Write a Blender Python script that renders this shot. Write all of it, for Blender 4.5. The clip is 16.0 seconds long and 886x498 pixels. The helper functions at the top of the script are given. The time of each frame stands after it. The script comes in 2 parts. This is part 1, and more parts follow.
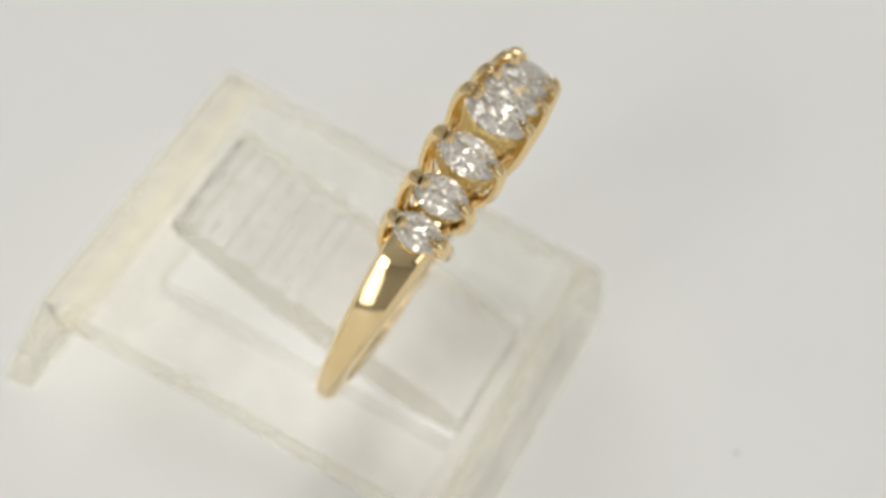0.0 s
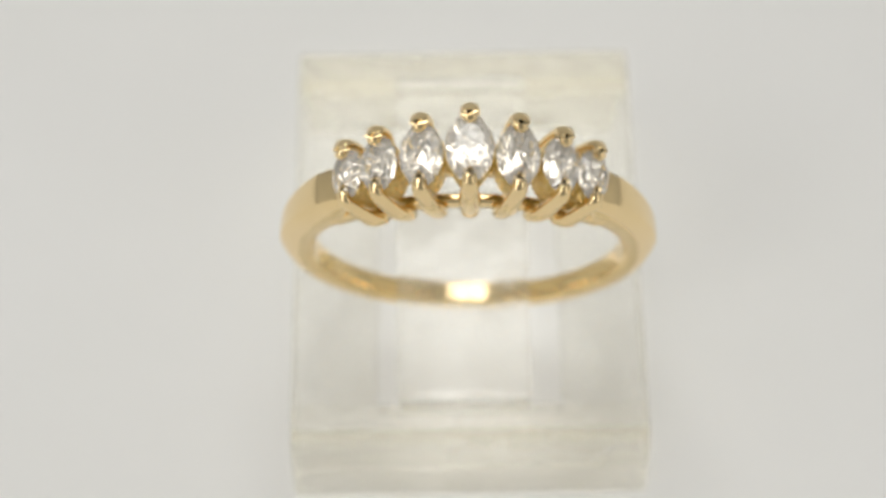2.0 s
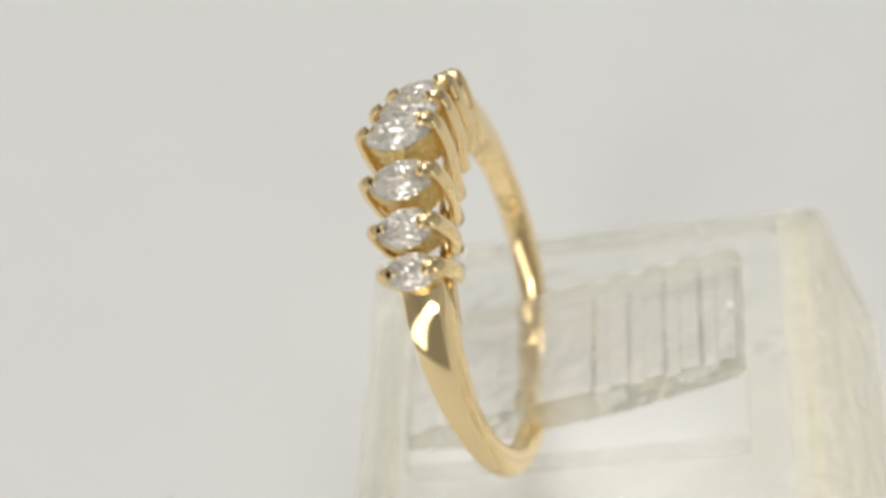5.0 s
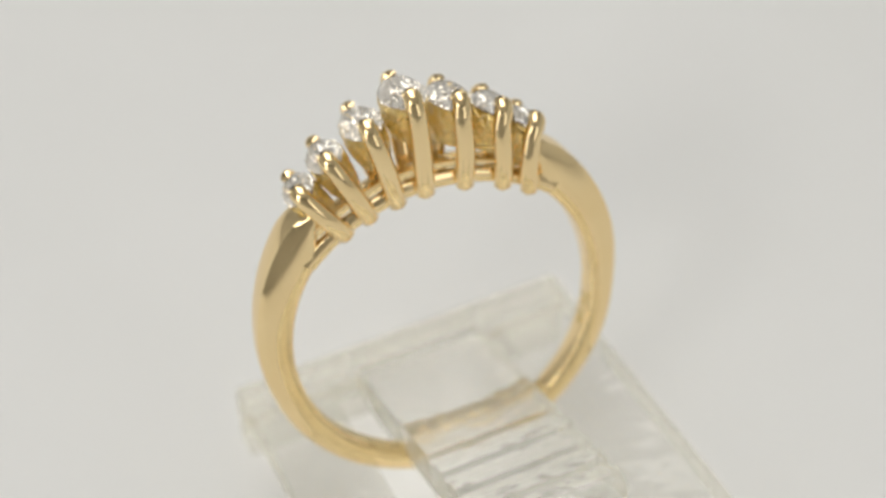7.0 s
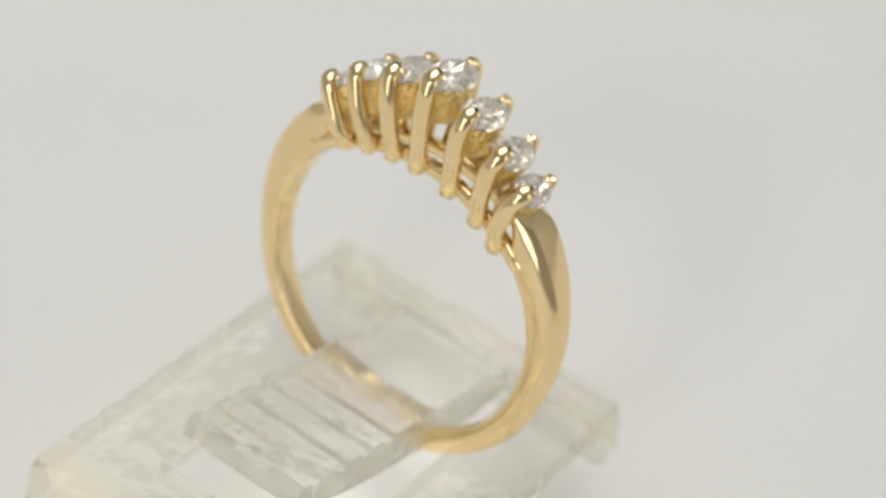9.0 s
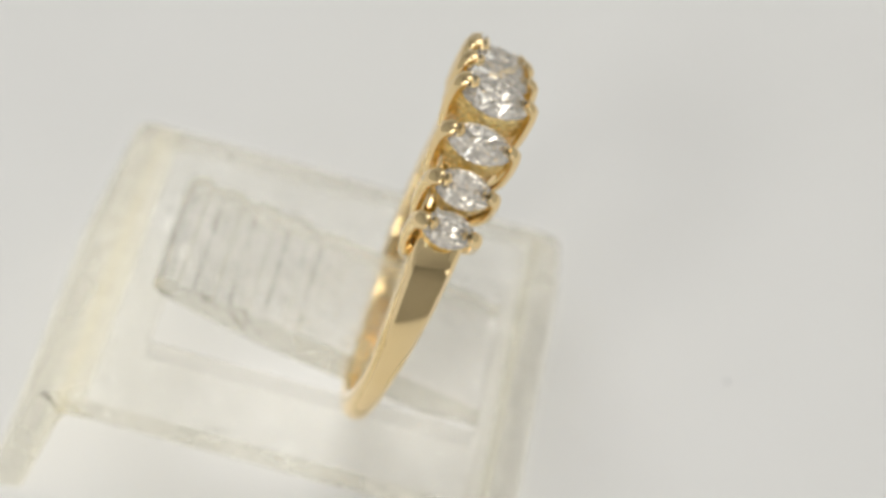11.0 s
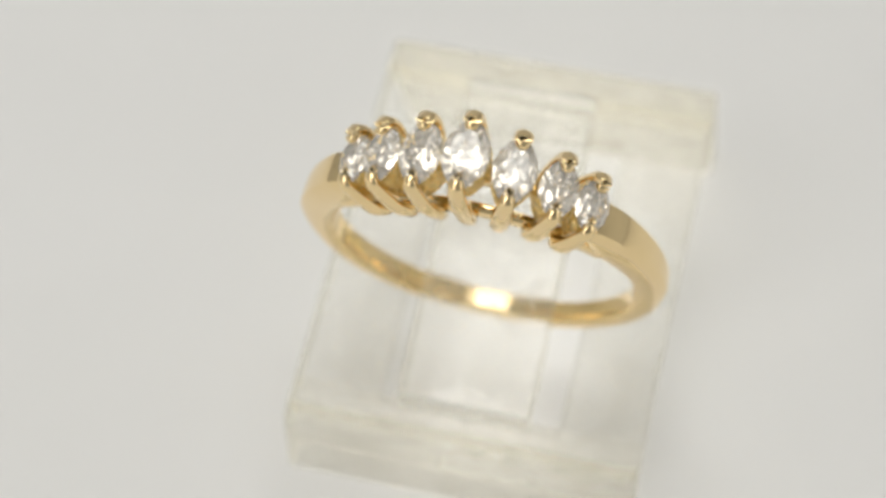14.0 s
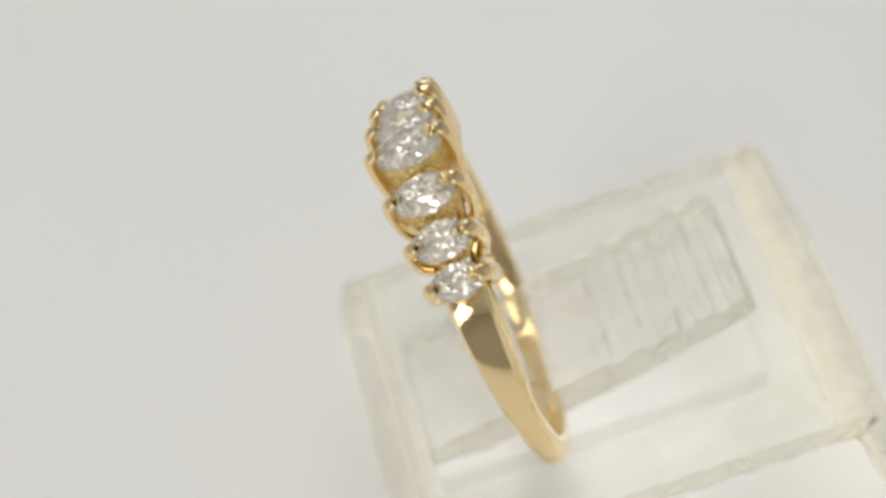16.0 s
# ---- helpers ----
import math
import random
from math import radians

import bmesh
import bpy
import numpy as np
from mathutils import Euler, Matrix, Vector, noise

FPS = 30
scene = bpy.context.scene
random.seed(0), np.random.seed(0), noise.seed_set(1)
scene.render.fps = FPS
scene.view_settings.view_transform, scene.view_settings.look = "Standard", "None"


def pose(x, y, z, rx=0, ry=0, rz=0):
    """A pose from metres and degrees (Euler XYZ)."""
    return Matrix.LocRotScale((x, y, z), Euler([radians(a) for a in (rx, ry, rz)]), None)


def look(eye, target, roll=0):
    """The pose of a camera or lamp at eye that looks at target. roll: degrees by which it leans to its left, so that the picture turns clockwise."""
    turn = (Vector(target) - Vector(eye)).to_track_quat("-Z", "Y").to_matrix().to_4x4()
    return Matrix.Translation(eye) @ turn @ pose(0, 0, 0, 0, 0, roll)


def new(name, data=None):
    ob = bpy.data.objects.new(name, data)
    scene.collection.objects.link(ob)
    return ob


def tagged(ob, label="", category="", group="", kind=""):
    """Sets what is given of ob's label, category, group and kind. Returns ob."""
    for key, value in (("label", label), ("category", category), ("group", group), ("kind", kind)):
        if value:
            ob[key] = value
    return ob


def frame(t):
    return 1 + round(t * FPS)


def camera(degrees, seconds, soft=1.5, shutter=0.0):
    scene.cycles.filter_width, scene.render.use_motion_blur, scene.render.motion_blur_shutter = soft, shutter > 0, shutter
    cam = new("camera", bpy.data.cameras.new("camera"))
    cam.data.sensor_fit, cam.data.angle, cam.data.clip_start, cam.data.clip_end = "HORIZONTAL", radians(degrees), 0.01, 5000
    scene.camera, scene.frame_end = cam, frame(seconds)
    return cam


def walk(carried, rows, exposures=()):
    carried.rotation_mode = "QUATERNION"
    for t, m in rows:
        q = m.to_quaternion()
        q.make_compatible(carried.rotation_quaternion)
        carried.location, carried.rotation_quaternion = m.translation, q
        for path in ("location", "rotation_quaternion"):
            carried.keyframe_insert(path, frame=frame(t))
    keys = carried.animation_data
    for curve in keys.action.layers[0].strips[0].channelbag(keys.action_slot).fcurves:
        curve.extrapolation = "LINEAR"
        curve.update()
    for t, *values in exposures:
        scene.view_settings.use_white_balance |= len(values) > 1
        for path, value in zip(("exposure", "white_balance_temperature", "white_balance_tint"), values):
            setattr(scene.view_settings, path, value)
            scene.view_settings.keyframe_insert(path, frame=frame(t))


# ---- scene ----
MM = 0.001

# ---- camera: held over the table, drifting by a hair ----
cam = camera(25.25, 16.0, soft=3.3)
EYE = Vector((0.0, -0.0722, 0.1034))


def aim(pitch, yaw, roll=-1.0):
    """The camera's pose at its stand, from its tilt below the level and its turn to the right, in degrees."""
    p, w = radians(pitch), radians(yaw)
    way = Vector((math.sin(w) * math.cos(p), math.cos(w) * math.cos(p), -math.sin(p)))
    return look(EYE, EYE + way * 0.1, roll)


walk(cam, [
    (0.0, aim(49.95, -0.206)),
    (4.2, aim(49.95, -0.206)),
    (6.3, aim(49.94, -0.226)),
    (9.2, aim(49.94, -0.226)),
    (11.3, aim(49.90, -0.176)),
    (16.0, aim(49.90, -0.176)),
])
cam.data.dof.use_dof = True
cam.data.dof.focus_distance = 0.104
cam.data.dof.aperture_fstop = 26

# ---- light: softboxes over the table, all out of view ----
world = bpy.data.worlds.new("room_light")
scene.world = world
world.use_nodes = True
world.node_tree.nodes["Background"].inputs[0].default_value = (0.95, 0.97, 1.0, 1)
world.node_tree.nodes["Background"].inputs[1].default_value = 0.3


def softbox(name, eye, size, watts, colour=(1.0, 0.96, 0.9)):
    data = bpy.data.lights.new(name, "AREA")
    data.shape, data.size, data.size_y = "RECTANGLE", size[0], size[1]
    data.energy, data.color = watts, colour
    ob = new(name, data)
    ob.matrix_world = look(eye, (0, 0, 0.01))
    return ob


# overhead and left lamps are placed by the highlights they leave in the gold
softbox("softbox_overhead", (-0.02, 0.10, 0.60), (0.34, 0.42), 1.65, (1.0, 1.0, 0.98))
# right, front and back lamps are added fill for sparkle, no known source
softbox("fill_right", (0.42, -0.48, 0.24), (0.14, 0.42), 0.26, (1.0, 1.0, 0.98))
softbox("softbox_left", (-0.38, -0.50, 0.24), (0.16, 0.44), 0.5, (1.0, 1.0, 0.98))
softbox("fill_front", (-0.28, -0.38, 0.46), (0.16, 0.16), 0.48, (1.0, 1.0, 0.96))
softbox("fill_back", (0.22, 0.45, 0.45), (0.12, 0.12), 0.16, (1.0, 1.0, 0.96))
scene.view_settings.exposure = 0.0


# ---- materials ----
def material(name):
    m = bpy.data.materials.new(name)
    m.use_nodes = True
    return m, m.node_tree, m.node_tree.nodes["Principled BSDF"]


def link(tree, a, b):
    tree.links.new(a, b)


def noise_bump(tree, bsdf, scale, strength, distance, detail=4):
    co = tree.nodes.new("ShaderNodeTexCoord")
    n = tree.nodes.new("ShaderNodeTexNoise")
    n.inputs["Scale"].default_value, n.inputs["Detail"].default_value = scale, detail
    b = tree.nodes.new("ShaderNodeBump")
    b.inputs["Strength"].default_value, b.inputs["Distance"].default_value = strength, distance
    link(tree, co.outputs["Object"], n.inputs["Vector"])
    link(tree, n.outputs["Fac"], b.inputs["Height"])
    link(tree, b.outputs["Normal"], bsdf.inputs["Normal"])
    return n, co


def ramped(tree, source, lo, hi, target, p0=0.3, p1=0.7):
    r = tree.nodes.new("ShaderNodeValToRGB")
    r.color_ramp.elements[0].position, r.color_ramp.elements[1].position = p0, p1
    r.color_ramp.elements[0].color, r.color_ramp.elements[1].color = lo, hi
    link(tree, source, r.inputs["Fac"])
    link(tree, r.outputs["Color"], target)
    return r


def make_gold():
    m, tree, b = material("polished_yellow_gold")
    b.inputs["Metallic"].default_value = 1.0
    n, co = noise_bump(tree, b, 900, 0.05, 0.00005)
    wear = tree.nodes.new("ShaderNodeTexNoise")
    wear.inputs["Scale"].default_value, wear.inputs["Detail"].default_value = 420, 6
    link(tree, co.outputs["Object"], wear.inputs["Vector"])
    ramped(tree, wear.outputs["Fac"], (0.93, 0.715, 0.385, 1), (0.955, 0.75, 0.425, 1), b.inputs["Base Color"])
    ramped(tree, wear.outputs["Fac"], (0.06, 0.06, 0.06, 1), (0.12, 0.12, 0.12, 1), b.inputs["Roughness"])
    return m


def make_cast_gold():
    m, tree, b = material("cast_gold_with_bounce_tint")
    b.inputs["Metallic"].default_value = 1.0
    n, co = noise_bump(tree, b, 4200, 1.0, 0.0004, 3)
    # deeper yellow puts light bounced from gold to gold into the base colour
    ramped(tree, n.outputs["Fac"], (0.99, 0.74, 0.29, 1), (1.0, 0.83, 0.43, 1), b.inputs["Base Color"])
    b.inputs["Roughness"].default_value = 0.22
    return m


def make_diamond():
    m, tree, b = material("clear_diamond")
    b.inputs["Base Color"].default_value = (0.99, 0.968, 0.93, 1)
    b.inputs["Roughness"].default_value = 0.0
    b.inputs["IOR"].default_value = 1.75
    b.inputs["Transmission Weight"].default_value = 0.94
    return m


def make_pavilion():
    """The lower facets of a brilliant: mirror metal stands in for the total reflection inside the stone."""
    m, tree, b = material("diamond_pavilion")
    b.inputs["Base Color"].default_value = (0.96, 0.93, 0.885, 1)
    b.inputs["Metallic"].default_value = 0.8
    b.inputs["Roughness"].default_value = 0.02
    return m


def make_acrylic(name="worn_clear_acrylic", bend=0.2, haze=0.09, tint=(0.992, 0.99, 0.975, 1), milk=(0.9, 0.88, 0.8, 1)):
    """Clear acrylic that bends part of the light, with a wavy polished skin and a milky haze that paints in scattered
    light.
    """
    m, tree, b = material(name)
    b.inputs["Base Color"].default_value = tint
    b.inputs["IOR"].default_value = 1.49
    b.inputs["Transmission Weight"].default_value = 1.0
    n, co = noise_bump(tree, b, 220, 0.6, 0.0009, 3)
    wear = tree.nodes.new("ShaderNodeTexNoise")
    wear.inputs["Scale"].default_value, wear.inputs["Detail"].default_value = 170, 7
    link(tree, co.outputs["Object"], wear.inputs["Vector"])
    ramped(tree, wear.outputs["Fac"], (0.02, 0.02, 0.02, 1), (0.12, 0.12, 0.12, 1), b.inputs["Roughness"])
    # milk colour brightens the acrylic in place of reflected and scattered light
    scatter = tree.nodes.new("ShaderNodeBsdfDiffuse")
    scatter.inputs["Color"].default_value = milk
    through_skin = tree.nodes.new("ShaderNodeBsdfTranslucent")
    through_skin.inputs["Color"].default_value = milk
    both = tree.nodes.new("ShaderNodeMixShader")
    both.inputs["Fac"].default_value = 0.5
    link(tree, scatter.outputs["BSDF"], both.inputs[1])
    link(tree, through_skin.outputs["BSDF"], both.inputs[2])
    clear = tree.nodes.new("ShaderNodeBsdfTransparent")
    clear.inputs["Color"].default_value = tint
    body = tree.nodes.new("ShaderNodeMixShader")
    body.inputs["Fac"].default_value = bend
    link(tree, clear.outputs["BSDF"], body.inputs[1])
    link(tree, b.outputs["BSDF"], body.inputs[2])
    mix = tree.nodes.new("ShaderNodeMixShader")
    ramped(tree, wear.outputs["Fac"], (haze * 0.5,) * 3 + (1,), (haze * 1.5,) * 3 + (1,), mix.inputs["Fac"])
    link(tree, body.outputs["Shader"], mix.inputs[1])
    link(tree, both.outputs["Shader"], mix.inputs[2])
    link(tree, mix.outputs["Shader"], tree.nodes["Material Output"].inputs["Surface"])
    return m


def make_paper():
    m, tree, b = material("matt_white_paper")
    n, co = noise_bump(tree, b, 1800, 0.12, 0.00005, 6)
    soil = tree.nodes.new("ShaderNodeTexNoise")
    soil.inputs["Scale"].default_value, soil.inputs["Detail"].default_value = 28, 5
    link(tree, co.outputs["Object"], soil.inputs["Vector"])
    ramped(tree, soil.outputs["Fac"], (0.785, 0.775, 0.755, 1), (0.81, 0.80, 0.785, 1), b.inputs["Base Color"])
    b.inputs["Roughness"].default_value = 0.65
    b.inputs["Specular IOR Level"].default_value = 0.3
    return m


def make_plaster(name, lo, hi):
    m, tree, b = material(name)
    n, co = noise_bump(tree, b, 60, 0.2, 0.002, 6)
    tone = tree.nodes.new("ShaderNodeTexNoise")
    tone.inputs["Scale"].default_value = 3
    link(tree, co.outputs["Object"], tone.inputs["Vector"])
    ramped(tree, tone.outputs["Fac"], lo, hi, b.inputs["Base Color"])
    b.inputs["Roughness"].default_value = 0.8
    return m


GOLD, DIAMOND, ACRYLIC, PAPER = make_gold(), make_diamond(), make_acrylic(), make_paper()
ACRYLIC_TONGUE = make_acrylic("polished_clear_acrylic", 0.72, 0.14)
# cream colour stands in for the glow of light along the rear bend
ACRYLIC_FOOT = make_acrylic("cream_glow_acrylic", 0.2, 0.34, (0.995, 0.985, 0.95, 1), (0.97, 0.935, 0.82, 1))
# paler copy of the same acrylic lifts the shade at the front leg
ACRYLIC_FRONT = make_acrylic("pale_glow_acrylic", 0.3, 0.17, (0.995, 0.988, 0.955, 1), (0.97, 0.94, 0.84, 1))
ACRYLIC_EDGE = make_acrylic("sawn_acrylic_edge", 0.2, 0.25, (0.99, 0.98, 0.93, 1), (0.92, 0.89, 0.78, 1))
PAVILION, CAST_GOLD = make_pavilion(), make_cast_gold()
DARK_SIDE = make_plaster("grey_reflection_wall", (0.45, 0.44, 0.42, 1), (0.51, 0.50, 0.48, 1))
DUST = make_plaster("grey_lint", (0.34, 0.34, 0.35, 1), (0.5, 0.5, 0.5, 1))
BOUNCE_WHITE = make_plaster("white_bounce_wall", (0.80, 0.80, 0.79, 1), (0.85, 0.85, 0.84, 1))


CLEAR = (DIAMOND, ACRYLIC_TONGUE, ACRYLIC_FOOT, ACRYLIC_FRONT, ACRYLIC_EDGE)


# ---- helpers for meshes ----
def finish(bm, name, mat, smooth=False, angle=40, turn=True):
    if turn:
        bmesh.ops.recalc_face_normals(bm, faces=bm.faces)
    me = bpy.data.meshes.new(name)
    for f in bm.faces:
        f.smooth = smooth
    if smooth:
        for e in bm.edges:
            e.smooth = len(e.link_faces) == 2 and e.calc_face_angle(0) < radians(angle)
    bm.to_mesh(me)
    bm.free()
    me.materials.append(mat)
    return me


def part(name, bm, mat, parent, label="", smooth=False, angle=40, turn=True):
    ob = new(name, finish(bm, name, mat, smooth, angle, turn))
    ob.parent = parent
    if mat in CLEAR:
        ob.visible_shadow = False
    if label:
        tagged(ob, label)
    return ob


def box(bm, x0, x1, y0, y1, z0, z1):
    v = [bm.verts.new((x, y, z)) for x in (x0, x1) for y in (y0, y1) for z in (z0, z1)]
    for q in ((0, 1, 3, 2), (4, 6, 7, 5), (0, 4, 5, 1), (2, 3, 7, 6), (0, 2, 6, 4), (1, 5, 7, 3)):
        bm.faces.new([v[i] for i in q])


def loft(bm, rings, closed=False):
    """Skin a row of equal rings of places; the ends are capped unless the row is closed."""
    made = [[bm.verts.new(p) for p in ring] for ring in rings]
    n = len(made[0])
    pairs = list(zip(made, made[1:])) + ([(made[-1], made[0])] if closed else [])
    for a, b in pairs:
        for i in range(n):
            bm.faces.new((a[i], a[(i + 1) % n], b[(i + 1) % n], b[i]))
    if not closed:
        bm.faces.new(made[0][::-1])
        bm.faces.new(made[-1])
    return made


# ---- the table top, closed in by added walls that shape light and reflections ----
def build_enclosure():
    bm = bmesh.new()
    box(bm, -0.70, 0.70, -0.70, 0.70, -0.045, -0.012)
    t = new("table_top", finish(bm, "table_top", PAPER))
    tagged(t, "table top covered in plain matt white paper", "table top", kind="structure")
    # unseen walls: white ones bounce light, the grey one darkens reflections in the gold
    walls = (("wall_north", -0.70, 0.70, 0.68, 0.70, BOUNCE_WHITE, "unseen white back wall added to bounce light"), ("wall_east", 0.68, 0.70, -0.70, 0.68, BOUNCE_WHITE, "unseen white side wall added to bounce light"), ("wall_west", -0.70, -0.68, -0.70, 0.68, BOUNCE_WHITE, "unseen white side wall added to bounce light"), ("wall_south", -0.68, 0.68, -0.70, -0.68, DARK_SIDE, "unseen grey front wall added for darker reflections"))
    for name, x0, x1, y0, y1, mat, label in walls:
        bm = bmesh.new()
        box(bm, x0, x1, y0, y1, -0.012, 0.70)
        tagged(new(name, finish(bm, name, mat)), label, "wall", kind="structure")
    bm = bmesh.new()
    box(bm, -0.70, 0.70, -0.70, 0.70, 0.70, 0.72)
    tagged(new("ceiling", finish(bm, "ceiling", BOUNCE_WHITE)), "unseen white ceiling added to bounce light", "ceiling", kind="structure")


build_enclosure()


def build_turntable():
    bm = bmesh.new()
    n = 128
    rings = []
    for r, z in ((0.148, -0.012), (0.15, -0.011), (0.15, -0.001), (0.149, 0.0)):
        rings.append([(r * math.cos(2 * math.pi * i / n), r * math.sin(2 * math.pi * i / n), z) for i in range(n)])
    loft(bm, rings)
    ob = new("turntable", finish(bm, "turntable", PAPER, True, 30))
    return tagged(ob, "white paper-covered turntable turning under the ring stand", "turntable", kind="structure")


TURNTABLE = build_turntable()


def build_speck(x, y, size):
    bm = bmesh.new()
    bmesh.ops.create_icosphere(bm, subdivisions=1, radius=size * MM)
    for v in bm.verts:
        v.co *= random.uniform(0.6, 1.2)
        v.co.z = max(v.co.z * 0.4, -0.1 * size * MM)
        v.co += Vector((x * MM, y * MM, 0.1 * size * MM))
    ob = new("dust_speck", finish(bm, "dust_speck", DUST))
    return tagged(ob, "tiny grey dust speck on the white paper", "dust", "dust specks")


SPECKS = [build_speck(6.2, -17.0, 0.16), build_speck(0.4, 0.65, 0.26)]

# ---- the stand ----
PLATE_X = (-9.6, -4.4, 6.9, 12.0)
THICK = 2.0


def stand_profile():
    """The upper outline from the foot of the front leg over the plate to the foot of the rear leg, as (y, z) in mm, and the stretch of the opening."""
    pts = [(-5.1, 0.0), (-5.1, 2.2), (-5.1, 4.2)]
    slope = math.atan2(5.9, 26.2)
    for i in range(1, 5):
        a = math.pi - (math.pi / 2 - slope) * i / 4
        pts.append((-5.1 + 1.2 + 1.2 * math.cos(a), 4.35 + 1.2 * math.sin(a)))
    y0, z0 = pts[-1]
    line = lambda y: (y, z0 + (y - y0) * math.tan(slope))
    first = len(pts)
    pts += [line(-2.4), line(8.5), line(17.4), line(19.8)]
    yb = 21.4
    c = line(yb)
    down = radians(-65)
    cy, cz = c[0] + 1.2 * math.sin(slope), c[1] - 1.2 * math.cos(slope)
    a0, a1 = math.pi / 2 + slope, down + math.pi / 2
    for i in range(6):
        a = a0 + (a1 - a0) * i / 5
        pts.append((cy + 1.2 * math.cos(a), cz + 1.2 * math.sin(a)))
    y1, z1 = pts[-1]
    run = z1 / math.tan(-down)
    pts += [(y1 + run * 0.5, z1 * 0.5), (y1 + run, 0.0)]
    return pts, (first, first + 2)


def build_stand():
    stand = new("ring_stand")
    tagged(stand, "small clear acrylic ring stand with slotted sloping plate", "ring stand")
    top, (h0, h1) = stand_profile()
    n = len(top)
    under = []
    for i, (y, z) in enumerate(top):
        a, b = top[max(i - 1, 0)], top[min(i + 1, n - 1)]
        ty, tz = b[0] - a[0], b[1] - a[1]
        k = math.hypot(ty, tz)
        ny, nz = tz / k, -ty / k
        under.append((y + ny * THICK, z + nz * THICK))
    under[0] = (top[0][0] + THICK, 0.0)
    under[-1] = (top[-1][0] - THICK / math.sin(radians(65)), 0.0)
    bm = bmesh.new()
    grid = {}
    for s, row in enumerate((top, under)):
        for i, (y, z) in enumerate(row):
            for j, x in enumerate(PLATE_X):
                grid[s, i, j] = bm.verts.new((x * MM, y * MM, max(z, 0.0) * MM))
    cells = {(i, j) for i in range(n - 1) for j in range(3) if not (j == 1 and h0 <= i < h1)}
    for i, j in cells:
        for s in (0, 1):
            bm.faces.new([grid[s, i, j], grid[s, i + 1, j], grid[s, i + 1, j + 1], grid[s, i, j + 1]])
        for di, dj, a, b in ((-1, 0, (i, j), (i, j + 1)), (1, 0, (i + 1, j), (i + 1, j + 1)), (0, -1, (i, j), (i + 1, j)), (0, 1, (i, j + 1), (i + 1, j + 1))):
            if (i + di, j + dj) not in cells:
                bm.faces.new([grid[0, a[0], a[1]], grid[0, b[0], b[1]], grid[1, b[0], b[1]], grid[1, a[0], a[1]]])
    bmesh.ops.recalc_face_normals(bm, faces=bm.faces)
    sharp = [e for e in bm.edges if len(e.link_faces) == 2 and e.calc_face_angle(0) > radians(50)]
    bmesh.ops.bevel(bm, geom=sharp, offset=0.22 * MM, segments=2, profile=0.6, affect="EDGES")
    # the sawn sides are frosted strips of their own
    bmesh.ops.recalc_face_normals(bm, faces=bm.faces)
    for side in (-1, 1):
        limit = (PLATE_X[0] if side < 0 else PLATE_X[3]) * MM
        cut = bm.copy()
        cut.normal_update()
        away = [f for f in cut.faces if f.normal.x * side < 0.9 or abs(f.calc_center_median().x - limit) > 0.0004]
        bmesh.ops.delete(cut, geom=away, context="FACES")
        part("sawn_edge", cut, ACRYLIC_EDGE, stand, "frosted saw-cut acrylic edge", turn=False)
    bm.normal_update()
    away = [f for f in bm.faces if (f.normal.x < -0.9 and abs(f.calc_center_median().x - PLATE_X[0] * MM) < 0.0004) or (f.normal.x > 0.9 and abs(f.calc_center_median().x - PLATE_X[3] * MM) < 0.0004)]
    bmesh.ops.delete(bm, geom=away, context="FACES")
    cut = bm.copy()
    bmesh.ops.delete(cut, geom=[f for f in cut.faces if f.calc_center_median().y < 20.0 * MM], context="FACES")
    part("rear_foot", cut, ACRYLIC_FOOT, stand, "bent clear acrylic foot, its bright glow put in as cream colour", True, 35, False)
    bmesh.ops.delete(bm, geom=[f for f in bm.faces if f.calc_center_median().y >= 20.0 * MM], context="FACES")
    cut = bm.copy()
    bmesh.ops.delete(cut, geom=[f for f in cut.faces if f.calc_center_median().y > -2.95 * MM], context="FACES")
    part("front_foot", cut, ACRYLIC_FRONT, stand, "upright clear acrylic foot, its brightness put in as pale colour", True, 35, False)
    bmesh.ops.delete(bm, geom=[f for f in bm.faces if f.calc_center_median().y <= -2.95 * MM], context="FACES")
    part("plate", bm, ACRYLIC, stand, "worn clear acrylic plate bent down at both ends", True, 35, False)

    # the tongue that carries the ring rises from the front of the opening
    bm = bmesh.new()
    rise = radians(25.6)
    y0, z0 = -1.4, 6.62
    prof = [(0.5, 0.06), (6.0, 0.0), (10.4, 0.0)]
    for k in range(4):
        s = 10.9 + k * 2.2
        prof += [(s, 0.0), (s + 0.2, -0.3), (s + 0.95, -0.3), (s + 1.15, 0.0)]
    prof += [(19.2, 0.0), (19.6, -0.2), (19.8, -0.7), (19.8, -1.25), (19.5, -1.6)]
    low = [(19.0, -1.9), (12.0, -2.6), (1.6, -2.6)]
    line = [(y0 + s * math.cos(rise) - h * math.sin(rise), z0 + s * math.sin(rise) + h * math.cos(rise)) for s, h in prof + low]
    lean = math.tan(math.atan2(5.9, 26.2))
    z_at = lambda y: 6.17 + (y + 2.4) * lean
    line = [(-2.37, z_at(-2.37)), (-1.7, z_at(-1.7))] + line + [(-1.0, z_at(-1.0) - 1.8), (-2.2, z_at(-2.2) - 1.8)]
    rings = []
    for x in (-3.1, 4.95):
        rings.append([(x * MM, y * MM, z * MM) for y, z in line])
    loft(bm, rings)
    for f in bm.faces:
        f.material_index = 1 if len(f.verts) > 4 else 0
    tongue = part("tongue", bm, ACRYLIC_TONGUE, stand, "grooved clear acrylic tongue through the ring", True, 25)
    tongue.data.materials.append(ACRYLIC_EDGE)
    return stand


STAND = build_stand()

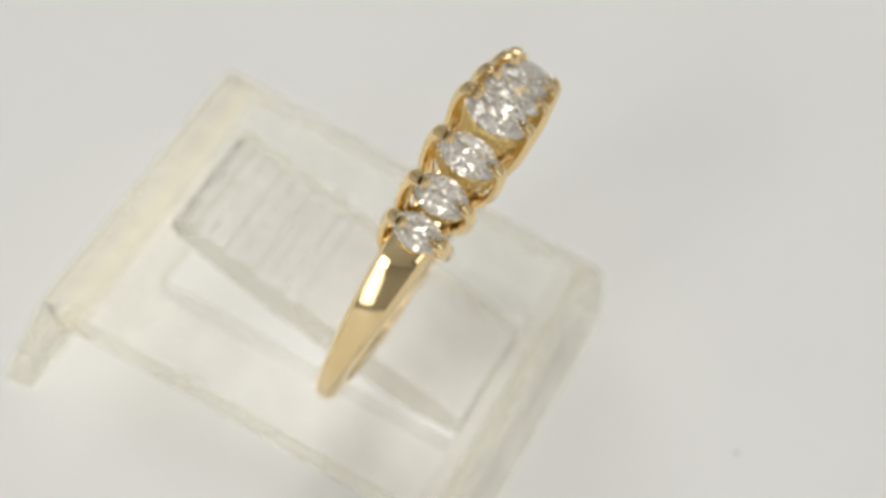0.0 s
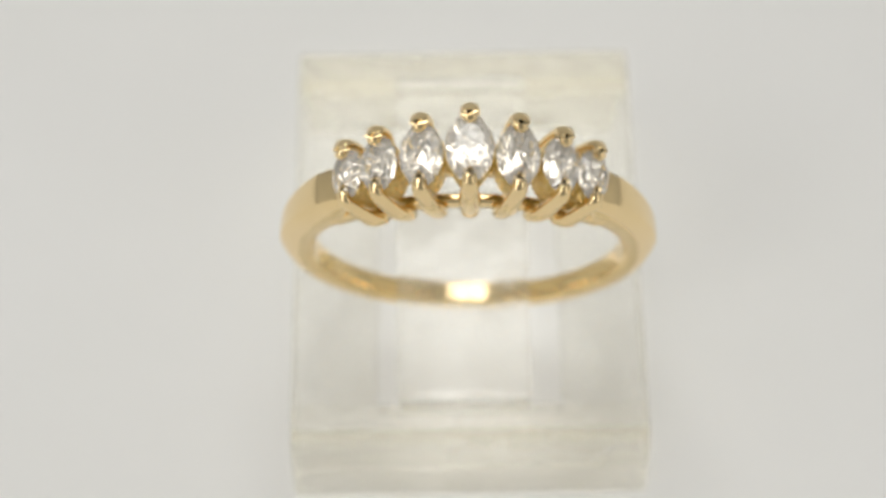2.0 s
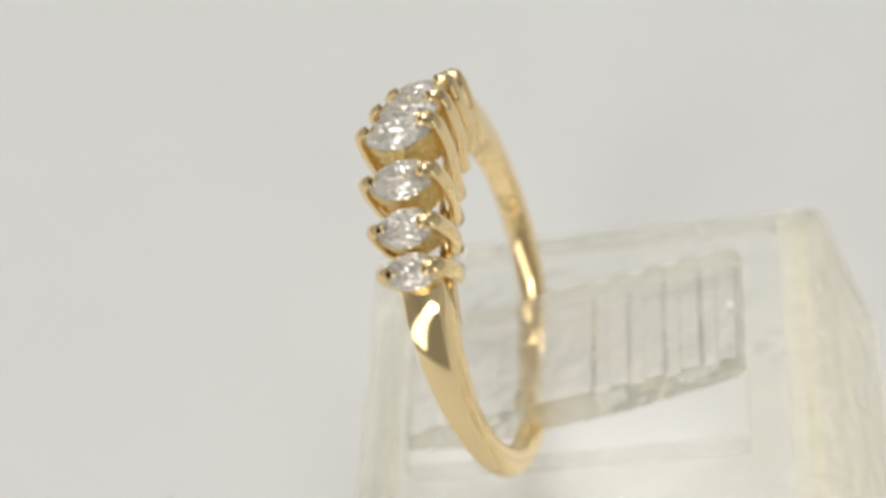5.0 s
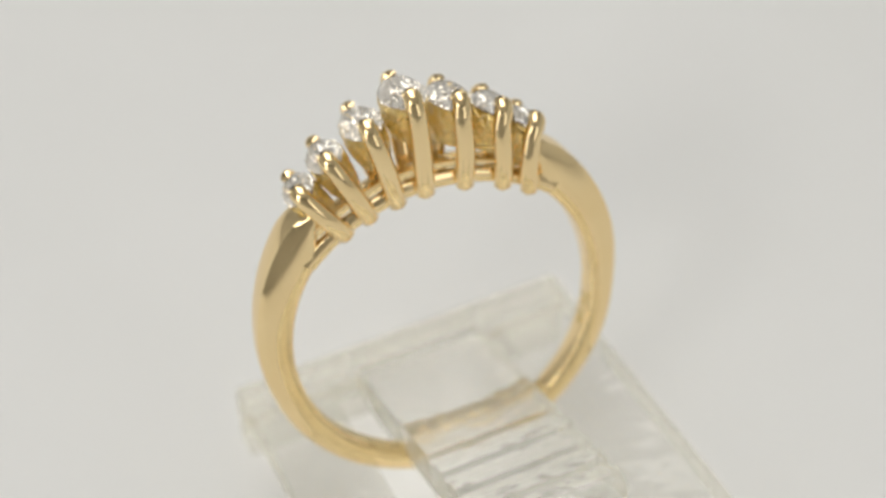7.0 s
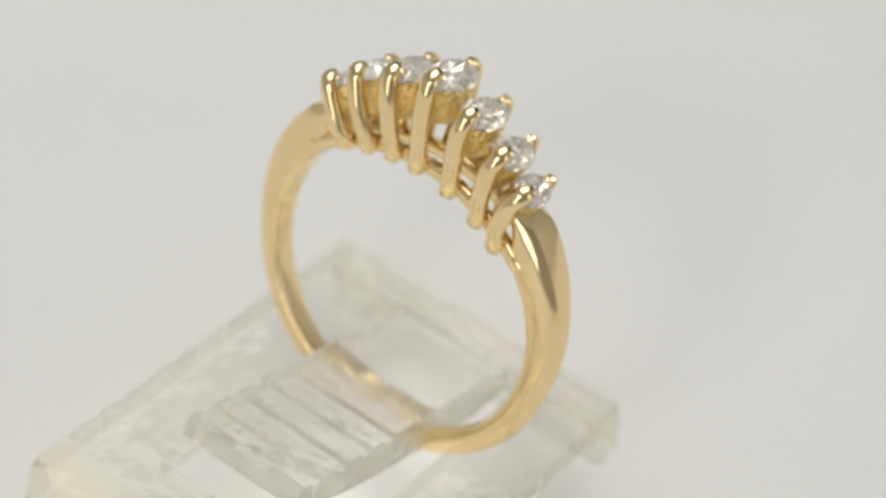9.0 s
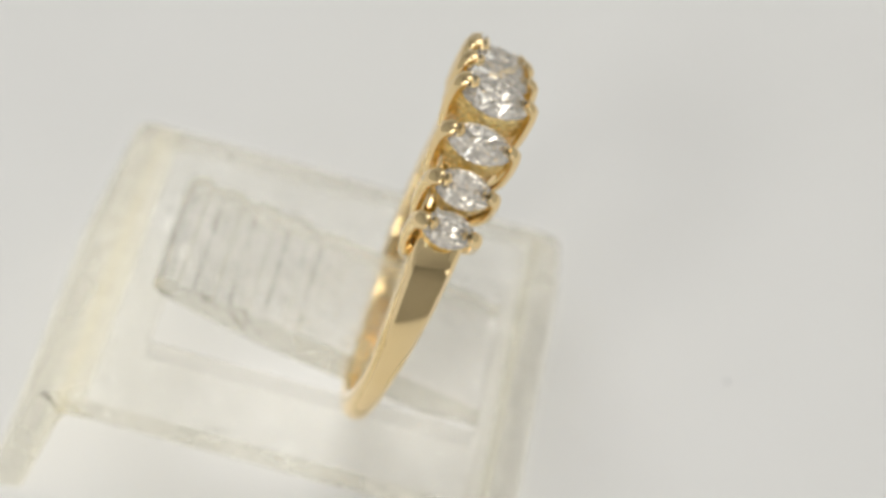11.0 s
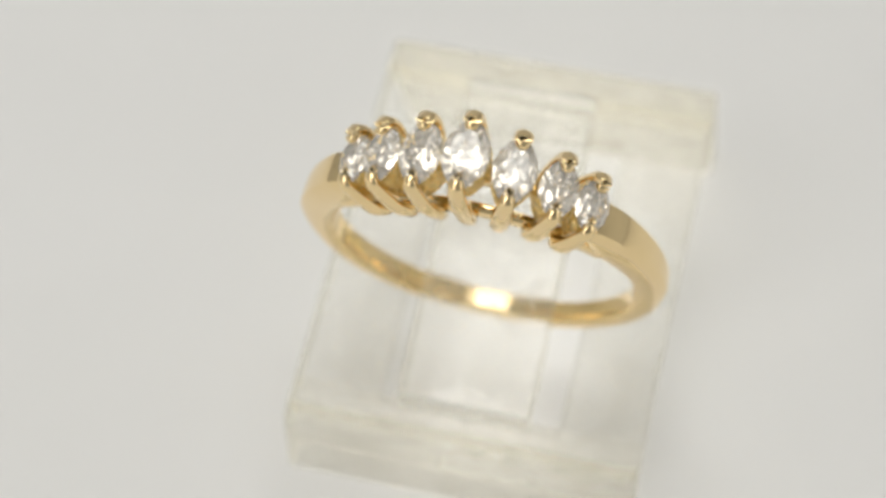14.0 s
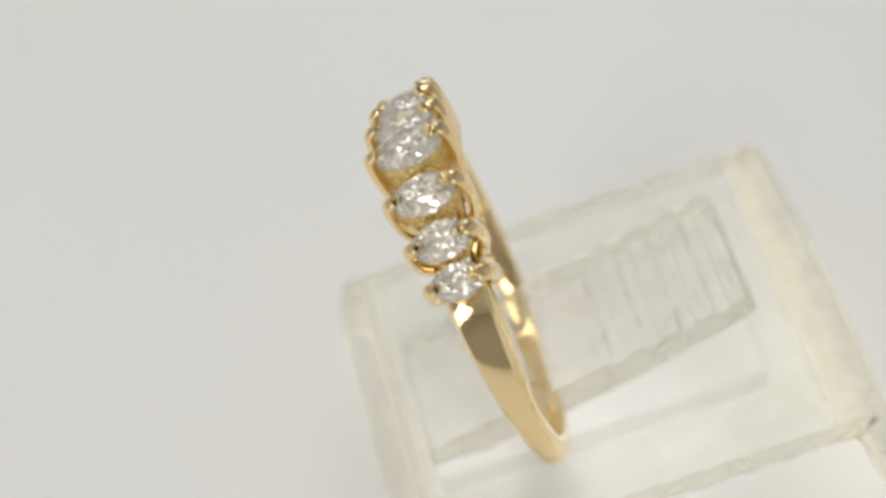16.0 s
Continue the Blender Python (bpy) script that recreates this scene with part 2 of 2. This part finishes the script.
# ---- the ring ----
RING_AT = (1.2, 2.25, 15.35)
RING_TILT, RING_TURN = 19.5, -1.5
HEAD_X = 0.15
BACK_FEET = (0.0, 4.2, 8.0, 8.6)
STONES = ((0.0, 13.95, 4.2, 2.6), (11.1, 13.2, 4.0, 2.4), (22.4, 12.7, 3.55, 2.2), (32.6, 12.2, 3.25, 2.0))


def at(theta, r, y):
    """A place in the ring's own plane: degrees from its top towards +x, the radius and the place across, in mm."""
    a = radians(theta)
    return Vector((r * math.sin(a) * MM, y * MM, r * math.cos(a) * MM))


def shank_size(theta):
    """Half width, inner and outer radius of the shank, by the angle from its top."""
    k = min(max((theta - 38) / 55, 0), 1)
    k = k * k * (3 - 2 * k)
    half = 1.28 + (0.82 - 1.28) * k
    k2 = min(max((theta - 120) / 60, 0), 1)
    half -= 0.12 * k2
    outer = 10.47 + 1.25 * max(0.0, 1 - (theta - 34) / 70) ** 1.4 + 0.2 * max(0.0, math.sin(radians(theta))) ** 2
    # past the joint with the rails the band lifts off the finger and runs out under the end stone
    k3 = min(max((45.5 - theta) / 11, 0), 1)
    return half * (1 - 0.05 * k3), 9.0 + 1.75 * k3 ** 0.75, outer - 0.5 * k3 ** 1.5


def shank_ring(theta, signed):
    """The band's section: rounded inside, domed outside, with a flat that narrows down from the shoulders."""
    half, r0, r1 = shank_size(theta)
    cut = 0.002 + 0.5 * max(0.0, 1 - (theta - 34) / 62)
    high = r1 - r0
    base = r0 + 0.42 * high
    edge = math.asin(1 / (1 + cut))
    side = []
    for i in range(7):
        a = edge * i / 6
        side.append((math.cos(a), base + (r1 - base) * (1 + cut) * math.sin(a)))
    side.append((math.cos(edge) * 0.5, r1 + 0.16 * cut))
    side = [(0.7, r0), (0.83, r0 + 0.04 * high), (0.93, r0 + 0.13 * high), (0.98, r0 + 0.26 * high)] + side
    return [at(signed, r, y * half) for y, r in side] + [at(signed, r, -y * half) for y, r in reversed(side)]


def marquise(length, width, n=20):
    """A pointed oval, as (x, y) with its length along y."""
    a, b = length / 2, width / 2
    rad = (a * a + b * b) / (2 * b)
    half = math.asin(a / rad)
    pts = []
    for side in (1, -1):
        for i in range(n // 2):
            t = -half + 2 * half * i / (n // 2)
            pts.append((side * (rad * math.cos(t) - rad + b), side * rad * math.sin(t)))
    return pts


def stone_mesh(length, width):
    """A marquise brilliant: table, two rows of crown facets, girdle, two rows of pavilion facets down to a keel."""
    bm = bmesh.new()
    n = 12
    out = marquise(length, width, n)
    mids = [((out[i][0] + out[(i + 1) % n][0]) / 2, (out[i][1] + out[(i + 1) % n][1]) / 2) for i in range(n)]

    def ring(row, k, z, shake=0.0):
        return [bm.verts.new(((x * k + random.uniform(-shake, shake)) * MM, (y * k + random.uniform(-shake, shake)) * MM, (z + random.uniform(-shake, shake) * 0.5) * MM)) for x, y in row]

    girdle_lo, girdle_hi = ring(out, 1.0, -0.03 * width), ring(out, 1.0, 0.02 * width)
    mid = ring(mids, 0.84, 0.14 * width, 0.04)
    table = ring(out, 0.6, 0.22 * width, 0.012)
    low = ring(mids, 0.66, -0.18 * width, 0.12)
    deep = ring(out, 0.34, -0.33 * width, 0.08)
    keel = [bm.verts.new((0, y * length * 0.5 * MM, -0.46 * width * MM)) for y in (-0.22, 0.22)]
    bm.faces.new(table)
    under = []
    for i in range(n):
        j = (i + 1) % n
        bm.faces.new((girdle_lo[i], girdle_lo[j], girdle_hi[j], girdle_hi[i]))
        bm.faces.new((girdle_hi[i], girdle_hi[j], mid[i]))
        bm.faces.new((table[i], mid[i], table[j]))
        bm.faces.new((girdle_hi[j], mid[j], table[j]))
        bm.faces.new((girdle_hi[j], table[j], mid[i]))
        under.append(bm.faces.new((girdle_lo[j], girdle_lo[i], low[i])))
        under.append(bm.faces.new((girdle_lo[j], low[i], deep[j])))
        under.append(bm.faces.new((girdle_lo[j], deep[j], low[j])))
        under.append(bm.faces.new((low[i], deep[i], deep[j])))
        ki, kj = (keel[0] if out[i][1] < 0 else keel[1]), (keel[0] if out[j][1] < 0 else keel[1])
        under.append(bm.faces.new((deep[i], ki, deep[j])))
        if ki is not kj:
            under.append(bm.faces.new((deep[j], ki, kj)))
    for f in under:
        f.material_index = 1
    return bm


def tube(bm, places, radii, squash=1.0, sides=10):
    """A round bar along a row of places, its thickness given at each."""
    rings = []
    for i, p in enumerate(places):
        d = (places[min(i + 1, len(places) - 1)] - places[max(i - 1, 0)]).normalized()
        u = Vector((0, 1, 0)).cross(d)
        if u.length < 0.05:
            u = Vector((1, 0, 0))
        u.normalize()
        v = d.cross(u)
        rings.append([p + (u * math.cos(2 * math.pi * k / sides) + v * math.sin(2 * math.pi * k / sides) * squash) * radii[i] * MM for k in range(sides)])
    loft(bm, rings)


def build_ring():
    ring = new("diamond_ring")
    tagged(ring, "polished yellow gold ring with seven graduated marquise diamonds", "ring")
    bm = bmesh.new()
    angles = [33.6 + (360 - 67.2) * i / 140 for i in range(141)]
    loft(bm, [shank_ring(min(a, 360 - a), a) for a in angles])
    place = pose(RING_AT[0] * MM, RING_AT[1] * MM, RING_AT[2] * MM, 0, 0, RING_TURN) @ pose(0, 0, 0, RING_TILT)
    parts = [part("shank", bm, GOLD, ring, "tapered polished gold band", True, 32)]
    # rails along the inner edge under the stones
    for y in (-0.92, 0.92):
        bm = bmesh.new()
        rows = []
        for i in range(45):
            u = (i - 22) / 22
            inner = 8.4 + 0.66 * u * u
            rows.append([at(50 * u, inner + dr, y + dy) for dy, dr in ((-0.2, 0.0), (0.2, 0.0), (0.3, 0.1), (0.3, 0.8), (0.2, 0.9), (-0.2, 0.9), (-0.3, 0.8), (-0.3, 0.1))])
        loft(bm, rows)
        parts.append(part("rail", bm, GOLD, ring, "", True, 50))
    # the worn stamp inside the band
    for i, wide in enumerate((1.1, 0.7, 1.0, 0.8)):
        bm = bmesh.new()
        a0 = -116 + i * 3.6
        rows = []
        for j in range(5):
            a = a0 + wide * 2.4 * j / 4
            rows.append([at(a, r, y) for y, r in ((-0.3, 9.02), (0.3, 9.02), (0.3, 8.985), (-0.3, 8.985))])
        loft(bm, rows)
        parts.append(part("stamp_bar", bm, CAST_GOLD, ring, "worn stamped mark"))
    for k, (theta, r, length, width) in enumerate(STONES):
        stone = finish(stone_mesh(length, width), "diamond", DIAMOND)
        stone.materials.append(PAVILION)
        # cup below the stone
        bm = bmesh.new()
        rows = []
        skin = ((1.0, -0.12), (0.99, -0.4), (0.98, -0.7), (0.96, -1.0), (0.93, -1.3), (0.88, -1.65), (0.82, -2.0), (0.73, -2.35))
        for i, (k_out, h) in enumerate(skin + ((0.62, -2.35), (0.76, -1.4), (0.84, -0.7), (0.90, -0.16))):
            rough = 0.045 if 0 < i < len(skin) - 1 else 0.0
            rows.append([(x * k_out * (1 + random.uniform(-rough, rough)) * MM, y * k_out * (1 + random.uniform(-rough, rough)) * MM, (h + random.uniform(-rough, rough)) * MM) for x, y in marquise(length, width, 28)])
        loft(bm, rows, True)
        cup = finish(bm, "cup", CAST_GOLD)
        for s in ((1, -1) if k else (1,)):
            m = Matrix.Translation(at(s * theta, r, 0)) @ pose(0, 0, 0, 0, s * theta, 0)
            for name, me in (("diamond", stone), ("cup", cup)):
                ob = new(name, me)
                ob.parent = ring
                ob.visible_shadow = name != "diamond"
                tagged(ob, "clear marquise-cut diamond" if name == "diamond" else "pointed oval gold cup below the stone")
                ob.matrix_basis = Matrix.Translation((HEAD_X * MM, 0, 0)) @ m
                parts.append(ob)
            for y in (-1, 1):
                bm = bmesh.new()
                b, e = 1.4, length / 2 + 0.02
                foot = 8.3 + 0.4 * (theta / 33) ** 2
                # the feet of the far row stand wider apart on one side
                spread = BACK_FEET[k] if y > 0 and s < 0 else 0.0
                tip = 0.14 if y > 0 else -0.12
                row = ((foot, b - 0.12, 1.0), (foot + 0.14, b, 1.0), (9.4, b + (0.1 if y > 0 else 0.24), 0.8), (r - 2.4, e * 0.55 + b * 0.45 + (0.16 if y > 0 else 0.24), 0.45), (r - 1.2, e * 0.85 + b * 0.15 + 0.1, 0.15), (r - 0.4, e, 0.0), (r + 0.1, e - 0.05, 0.0), (r + 0.4 + tip, e - 0.22, 0.0), (r + 0.5 + tip, e - 0.45, 0.0), (r + 0.47 + tip, e - 0.68, 0.0), (r + 0.45 + tip, e - 0.88, 0.0), (r + 0.43 + tip, e - 1.0, 0.0))
                path = [at(s * (theta + spread * f), q, y * w) for q, w, f in row]
                g = 0.85 + 0.15 * width / 2.5
                tube(bm, path, [v * g for v in ((0.34, 0.52, 0.58, 0.57, 0.56, 0.55, 0.54, 0.52, 0.48, 0.43, 0.29, 0.08) if y > 0 else (0.34, 0.52, 0.58, 0.56, 0.53, 0.48, 0.44, 0.4, 0.36, 0.28, 0.15, 0.03))], 0.74, 14)
                ob = part("prong", bm, GOLD, ring, "", True, 60)
                ob.matrix_basis = Matrix.Translation((HEAD_X * MM, 0, 0))
                parts.append(ob)
    for ob in parts:
        ob.matrix_basis = place @ ob.matrix_basis
    return ring


RING = build_ring()


def motions():
    slip = ((0.0, 0.0), (4.2, 0.0), (6.3, 0.25), (9.2, 0.27), (11.3, 0.5), (16.0, 0.5))
    rows = []
    for i in range(33):
        t = i * 0.5
        turn = -31.23 * (t - 2.0)
        off = float(np.interp(t, [a for a, b in slip], [b for a, b in slip])) * MM
        rows.append((t, pose(0, 0, 0, 0, 0, turn) @ Matrix.Translation((off, 0, 0))))
    for thing in (TURNTABLE, STAND, RING, *SPECKS):
        walk(thing, rows)


motions()
